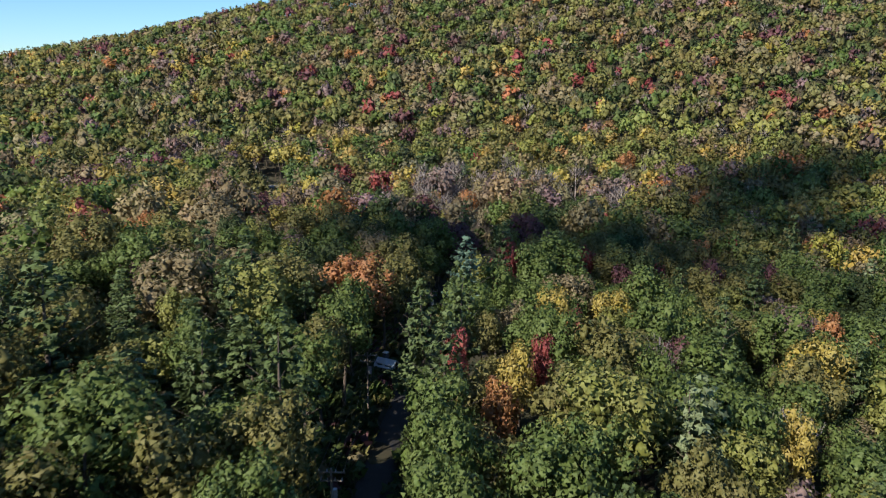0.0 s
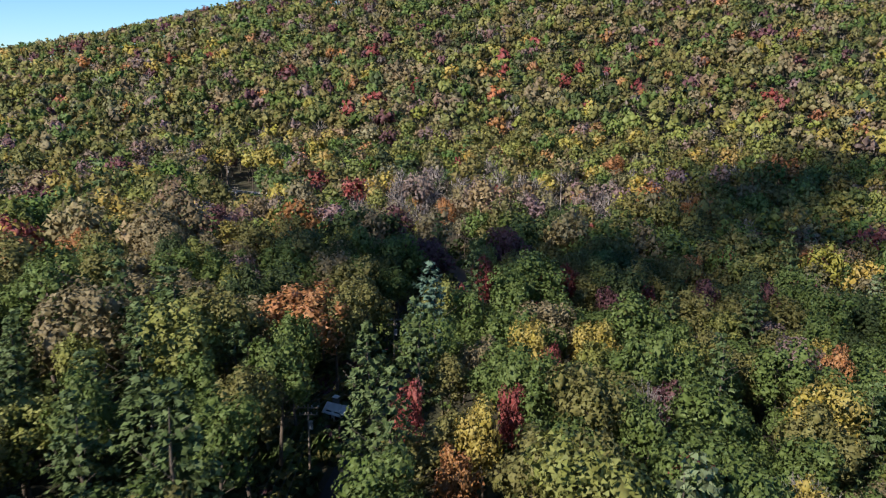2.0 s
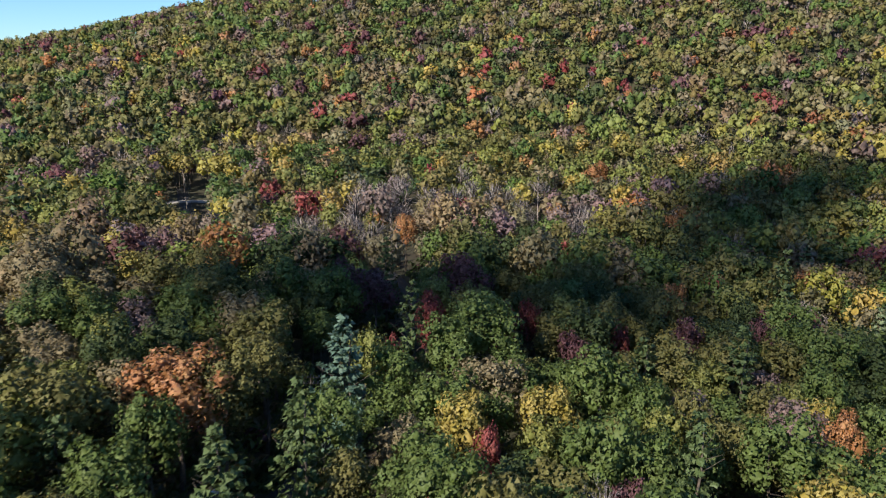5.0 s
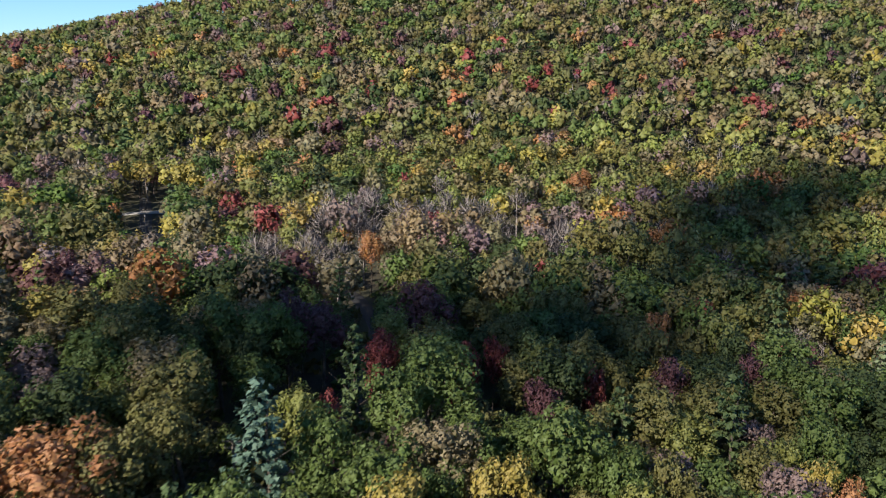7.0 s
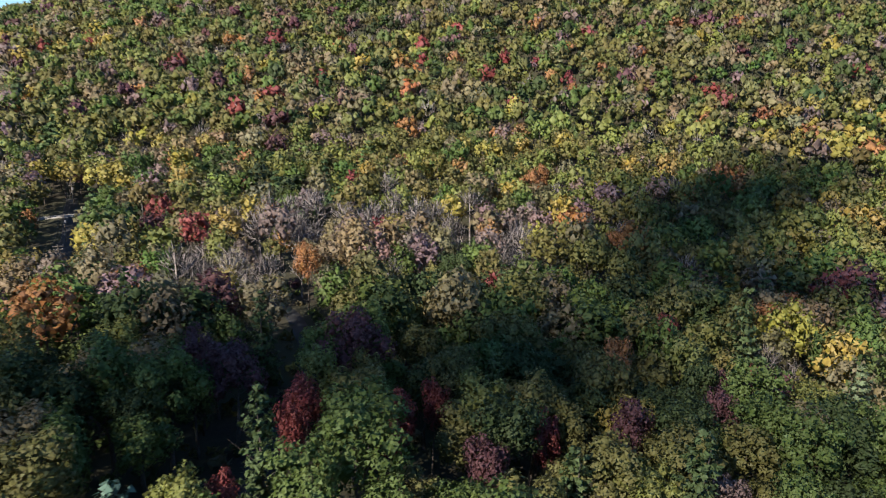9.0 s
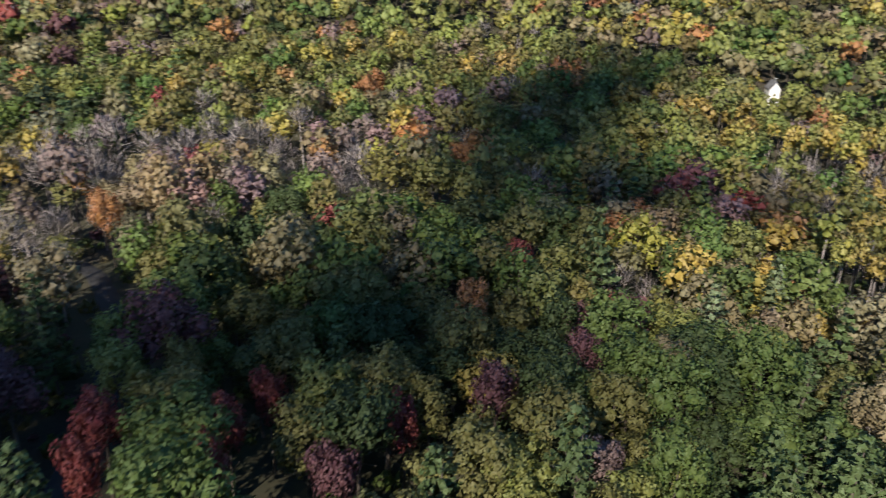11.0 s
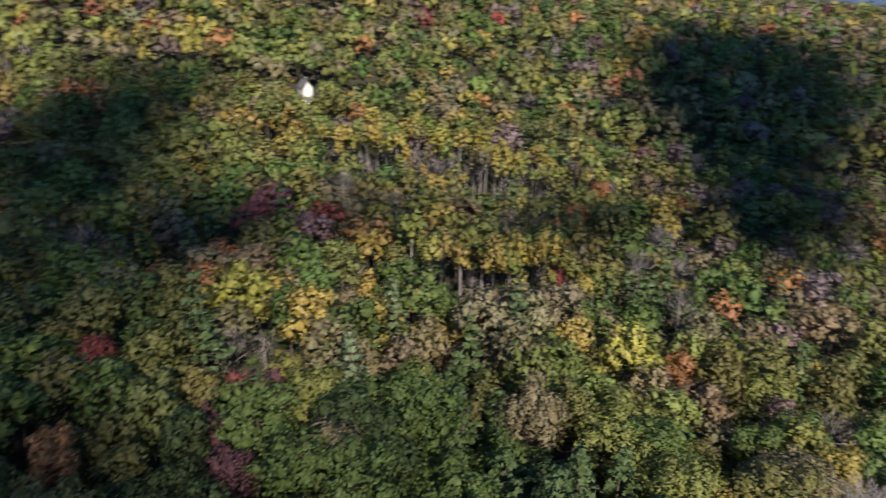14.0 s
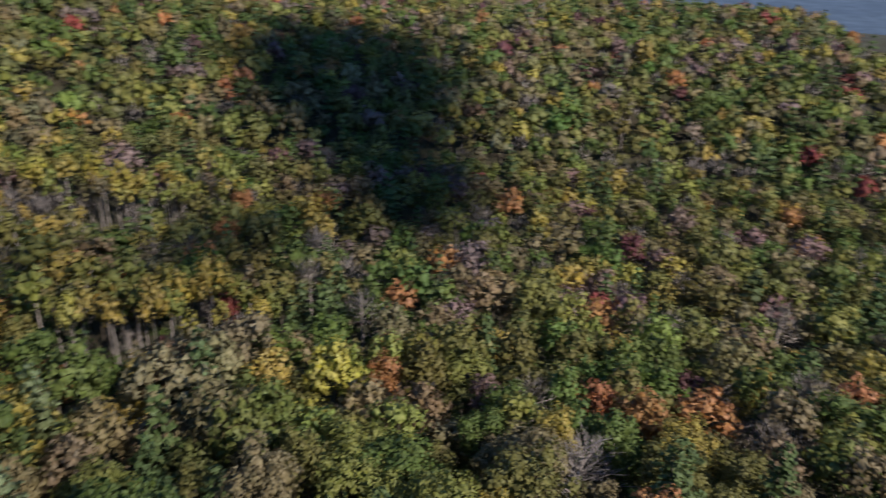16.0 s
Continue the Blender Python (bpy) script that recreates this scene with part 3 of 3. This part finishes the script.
def rod(p0, p1, r0, r1, sides=8):
    v, t = stick(p0, p1, r0, r1, sides)
    bm = bmesh.new()
    vs = [bm.verts.new(p) for p in v]
    for f in t:
        bm.faces.new([vs[i] for i in f])
    bm.faces.new(vs[sides:])
    return bm


def plain(name, low, high, scale, rough, metal=0.0):
    m, n, l, p = material(name)
    geo = n.new("ShaderNodeNewGeometry")
    c = noise_mix(n, l, scale, low, high, geo.outputs["Position"], 5)
    l.new(noise_mix(n, l, scale * 0.12, c, tuple(0.75 * v for v in low), geo.outputs["Position"]), p.inputs["Base Color"])
    p.inputs["Roughness"].default_value, p.inputs["Metallic"].default_value = rough, metal
    return m


GRAVEL = plain("gravel", (0.30, 0.28, 0.25), (0.48, 0.46, 0.42), 3.0, 0.95)
ASPHALT = plain("asphalt", (0.020, 0.020, 0.021), (0.034, 0.033, 0.033), 2.0, 0.8)
BOARD = plain("white_boards", (0.66, 0.65, 0.62), (0.80, 0.79, 0.77), 4.0, 0.6)
ROOFING = plain("pale_metal_roof", (0.55, 0.56, 0.57), (0.72, 0.73, 0.74), 2.0, 0.45)
SHINGLE = plain("grey_shingles", (0.10, 0.10, 0.105), (0.19, 0.19, 0.195), 5.0, 0.9)
POLE_WOOD = plain("pole_wood", (0.16, 0.13, 0.10), (0.30, 0.26, 0.21), 5.0, 0.9)
STEEL = plain("wire", (0.05, 0.05, 0.05), (0.10, 0.10, 0.10), 5.0, 0.6, 0.2)
CHINA = plain("insulator", (0.30, 0.30, 0.31), (0.45, 0.45, 0.46), 8.0, 0.3)
m, n, l, p = material("window_glass")
p.inputs["Base Color"].default_value, p.inputs["Roughness"].default_value = (0.02, 0.025, 0.03, 1), 0.05
PANE = m


# ---- lanes ----
def lane(name, line, wide, mat, label, lift=0.12):
    """A strip that lies on the ground along a line of places."""
    pts = []
    for (x0, y0), (x1, y1) in zip(line[:-1], line[1:]):
        k = max(2, int(math.hypot(x1 - x0, y1 - y0) / 3))
        pts += [(x0 + (x1 - x0) * i / k, y0 + (y1 - y0) * i / k) for i in range(k)]
    pts = np.array(pts + [line[-1]], float)
    for _ in range(3):
        pts[1:-1] = (pts[:-2] + 2 * pts[1:-1] + pts[2:]) / 4
    d = unit(np.gradient(pts, axis=0))
    side = np.stack([-d[:, 1], d[:, 0]], 1)
    mid = ground(pts[:, 0], pts[:, 1])
    rows = []
    for f, drop in ((-0.62, -0.35), (-0.5, 0), (0, 0.06), (0.5, 0), (0.62, -0.35)):
        q = pts + side * f * wide
        rows.append(np.c_[q, np.maximum(mid, ground(q[:, 0], q[:, 1])) + lift + drop])
    k = len(pts)
    v = np.concatenate(rows)
    tris = []
    for r in range(4):
        i = np.arange(k - 1) + r * k
        tris += [np.stack([i, i + k, i + k + 1], 1), np.stack([i, i + k + 1, i + 1], 1)]
    ob = new(name, mesh_of(name, v, np.concatenate(tris)[:, ::-1], [mat]))
    return tagged(ob, label, "road", kind="structure")


lane("road", ROAD, 3.6, ASPHALT, "narrow dark asphalt lane in deep shade between tall trees")
lane("hill_road", [(-52, 232), (-66, 275), (-82, 322), (-98, 366)], 4.0, ASPHALT, "dark asphalt road running up the cleared strip")
lane("gravel_drive", [(-110, 330), (-96, 335), (-84, 338), (-72, 338), (-60, 334)], 3.2, GRAVEL, "pale gravel drive crossing the cleared strip", 0.3)


# ---- wires ----
def utility_pole(x, y, turn, tall=9.5):
    z = float(ground(x, y)[0])
    foot = new("utility_pole")
    foot.matrix_world = pose(x, y, z, 0, 0, turn)
    part("pole", rod((0, 0, -1), (0, 0, tall), 0.17, 0.11, 8), POLE_WOOD, foot)
    for h, w in ((tall - 0.5, 2.6), (tall - 1.4, 2.2)):
        arm = part("crossarm", boxed((w, 0.12, 0.14), (0, 0.13, h), 0.015), POLE_WOOD, foot)
        for f in (-0.46, -0.16, 0.16, 0.46):
            part("insulator", rod((f * w, 0.13, h + 0.07), (f * w, 0.13, h + 0.3), 0.075, 0.05, 6), CHINA, arm, "pale ceramic insulator")
    part("transformer", rod((0.3, 0, tall - 3.2), (0.3, 0, tall - 2.2), 0.26, 0.26, 10), CHINA, foot, "light grey transformer can")
    return tagged(foot, "wooden utility pole with two crossarms beside the road", "utility pole", "utility poles along the wires")


def wire(a, b, sag):
    parts_, last = [], None
    for i in range(13):
        f = i / 12
        q = np.array(a) + (np.array(b) - np.array(a)) * f - (0, 0, 4 * sag * f * (1 - f))
        if last is not None:
            parts_.append(stick(last, q, 0.022, 0.022, 3))
        last = q
    ob = new("power_line", mesh_of("power_line", *joined(parts_), [STEEL]))
    return tagged(ob, "thin sagging power line strung between poles", "cable", "power lines", kind="")


def run_of_poles(spots, turn):
    tops = []
    for x, y in spots:
        utility_pole(x, y, turn)
        tops.append((x, y, float(ground(x, y)[0]) + 9.25))
    a = radians(turn)
    for p, q in zip(tops[:-1], tops[1:]):
        for f in (-1.2, -0.4, 0.4, 1.2):
            off = (f * math.cos(a), f * math.sin(a), 0)
            wire(tuple(np.add(p, off)), tuple(np.add(q, off)), 0.9)


run_of_poles([(-60, 262), (-76, 305), (-92, 352)], 19)
run_of_poles([(-10.4, 62), (-10.4, 95), (-2.2, 133)], 0)


# ---- houses ----
def house(x, y, turn, wide, deep, eaves, ridge, roof_mat, roof_look, label):
    z = float(ground(x, y)[0])
    foot = new("house")
    foot.matrix_world = pose(x, y, z, 0, 0, turn)
    bm = bmesh.new()
    w, d = wide / 2, deep / 2
    low = -1.5
    ring = [(-w, -d), (w, -d), (w, d), (-w, d)]
    base = [bm.verts.new((a, b, low)) for a, b in ring]
    top = [bm.verts.new((a, b, eaves)) for a, b in ring]
    g0, g1 = bm.verts.new((0, -d, ridge - 0.12)), bm.verts.new((0, d, ridge - 0.12))
    for i in (1, 3):
        j = (i + 1) % 4
        bm.faces.new((base[i], base[j], top[j], top[i]))
    bm.faces.new((base[0], base[1], top[1], g0, top[0]))
    bm.faces.new((base[2], base[3], top[3], g1, top[2]))
    bm.faces.new((base[3], base[2], base[1], base[0]))
    wall = part("wall", bm, BOARD, foot, "white boarded wall")
    k = 0
    while 0.45 * k < eaves - 0.2:
        part("board", boxed((wide + 0.03, 0.025, 0.40), (0, -d - 0.006, 0.2 + 0.45 * k), 0.006), BOARD, wall)
        k += 1
    pitch = math.degrees(math.atan2(ridge - eaves, w))
    slope = math.hypot(w, ridge - eaves) + 0.45
    for s in (-1, 1):
        bm = bmesh.new()
        m_ = pose(s * (w + 0.3) / 2, 0, (ridge + eaves) / 2 - 0.05, 0, s * pitch, 0)
        bmesh.ops.create_cube(bm, size=1.0, matrix=m_ @ Matrix.Diagonal((slope, deep + 0.9, 0.14, 1)))
        half = part("roof", bm, roof_mat, foot, roof_look)
        for i in range(int(deep / 0.9)):
            bm = bmesh.new()
            bmesh.ops.create_cube(bm, size=1.0, matrix=m_ @ pose(0, -deep / 2 + 0.5 + 0.9 * i, 0.085) @ Matrix.Diagonal((slope, 0.06, 0.05, 1)))
            part("roof_seam", bm, roof_mat, half)
    chimney = part("chimney", boxed((0.7, 0.7, 2.0), (w * 0.4, d * 0.4, ridge - 0.1), 0.02), SHINGLE, foot, "grey chimney")
    part("chimney_cap", boxed((0.86, 0.86, 0.12), (w * 0.4, d * 0.4, ridge + 0.95), 0.02), BOARD, chimney)
    for face, (fx, fy, spin) in enumerate(((0, -d, 0), (0, d, 180), (-w, 0, -90), (w, 0, 90))):
        span = (wide, wide, deep, deep)[face]
        for u in (-0.28, 0.28):
            m_ = pose(fx, fy, 0, 0, 0, spin) @ pose(u * span, -0.05, 1.6)
            pane_bm, frame_bm = bmesh.new(), bmesh.new()
            box(pane_bm, (0.9, 0.05, 1.2), (0, 0, 0))
            pane_bm.transform(m_)
            for a, b, c, e in ((-0.5, 0, 0.1, 1.4), (0.5, 0, 0.1, 1.4), (0, 0.65, 1.1, 0.1), (0, -0.65, 1.1, 0.1), (0, 0, 0.9, 0.05)):
                box(frame_bm, (c, 0.12, e), (a, 0, b))
            frame_bm.transform(m_)
            win = part("window", pane_bm, PANE, foot, "dark glass window")
            part("window_frame", frame_bm, BOARD, win, "white frame")
    part("door", boxed((0.95, 0.08, 2.05), (0, -d - 0.05, 1.03), 0.01), SHINGLE, foot, "grey front door")
    return tagged(foot, label, "house", "houses among the trees")


house(-8.7, 108, 62, 2.0, 2.6, 1.9, 2.7, ROOFING, "pale sheet-metal roof", "small white shed with pale metal roof beside the lane")
house(262, 342, -25, 4.4, 7.0, 6.2, 9.2, SHINGLE, "grey shingle roof", "tall white boarded house among yellow-green trees")
house(-362, 611, -20, 8.0, 11.0, 9.0, 13.0, SHINGLE, "grey shingle roof", "white gabled house on the wooded ridge")


# ---- clouds, high up behind the flight line, whose shade lies on the valley ----
m, n, l, p = material("cloud")
p.inputs["Base Color"].default_value, p.inputs["Roughness"].default_value = (0.9, 0.9, 0.9, 1), 1.0
thin, veil = n.new("ShaderNodeBsdfTransparent"), n.new("ShaderNodeMixShader")
veil.inputs[0].default_value = 0.115
l.new(thin.outputs[0], veil.inputs[1])
l.new(p.outputs[0], veil.inputs[2])
l.new(veil.outputs[0], n["Material Output"].inputs[0])
VAPOUR = m


def cloud(x, y, z, long, short, turn, seed, many=34, high=1150.0):
    """A thin broken cumulus of soft puffs, whose shade falls round the place x, y, z of the valley."""
    r = np.random.default_rng(seed)
    way = to_sun * ((high - z) / to_sun.z)
    bm = bmesh.new()
    bmesh.ops.create_icosphere(bm, subdivisions=2, radius=1.0)
    ball = np.array([tuple(p_.co) for p_ in bm.verts])
    t = np.array([[p_.index for p_ in f.verts] for f in bm.faces])
    bm.free()
    parts_ = []
    for k in range(many):
        a, q = k * 2.39996, math.sqrt((k + 0.5) / many)
        s = r.uniform(0.22, 0.36)
        v = ball * (1 + 0.10 * r.normal(0, 1, (len(ball), 1)))
        v = v * np.array([s * long, s * (0.4 * long + 0.6 * short), s * short * 0.3])
        v += np.array([0.84 * q * math.cos(a) * long, 0.84 * q * math.sin(a) * short, r.uniform(0, 0.12) * short])
        v[:, 2] = np.maximum(v[:, 2], -0.03 * short)
        parts_.append((v, t))
    ob = new("cloud", mesh_of("cloud", *joined(parts_), [VAPOUR]))
    for poly in ob.data.polygons:
        poly.use_smooth = True
    ob.matrix_world = pose(x + way.x, y + way.y, high, 0, 0, turn)
    return tagged(ob, "thin white cumulus cloud drifting high over the valley", "cloud", "clouds over the valley")


cloud(-10, 162, 34, 36, 22, 75, 1, 30)
cloud(34, 172, 30, 44, 27, 0, 2, 40)
cloud(70, 204, 27, 34, 28, 35, 3, 20)
cloud(84, 152, 24, 36, 18, 10, 11, 14)
cloud(112, 250, 25, 48, 36, 60, 8, 34)
cloud(136, 306, 28, 56, 42, 50, 4, 34)
cloud(190, 348, 28, 56, 32, 35, 9, 30)
cloud(162, 230, 16, 46, 20, -25, 5, 26)
cloud(222, 190, 6, 48, 16, -12, 10, 28)
cloud(310, 152, -2, 76, 40, 12, 6, 40)
cloud(436, 204, 12, 150, 74, 26, 7, 46)

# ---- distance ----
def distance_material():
    m, n, l, p = material("haze_blue_country")
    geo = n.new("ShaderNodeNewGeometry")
    # aerial haze put into the base colour: far woods painted blue
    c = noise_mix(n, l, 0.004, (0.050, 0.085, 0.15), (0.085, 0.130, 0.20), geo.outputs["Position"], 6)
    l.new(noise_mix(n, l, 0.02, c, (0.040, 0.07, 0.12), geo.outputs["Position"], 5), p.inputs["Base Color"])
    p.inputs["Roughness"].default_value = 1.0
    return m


ring, spokes, rows = [], 120, []
for r_, h_ in ((1500, -135), (2000, -118), (2600, -100), (3200, -60), (3700, 20), (4200, 90), (4500, 60)):
    for k in range(spokes):
        a = 2 * math.pi * k / spokes
        lift = 60 * noise.noise((math.cos(a) * 5, math.sin(a) * 5, r_ / 900)) * (0.25 + max(0, (r_ - 2600) / 1500))
        rows.append((20 + r_ * math.cos(a), 60 + r_ * math.sin(a), h_ + lift))
tris = []
for j in range(6):
    for k in range(spokes):
        a, b = j * spokes + k, j * spokes + (k + 1) % spokes
        tris += [(a, a + spokes, b + spokes), (a, b + spokes, b)]
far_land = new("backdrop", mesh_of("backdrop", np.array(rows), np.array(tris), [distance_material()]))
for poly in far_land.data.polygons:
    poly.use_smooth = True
tagged(far_land, "wooded plain and low hills in the distance, painted blue for haze", "backdrop", kind="structure")
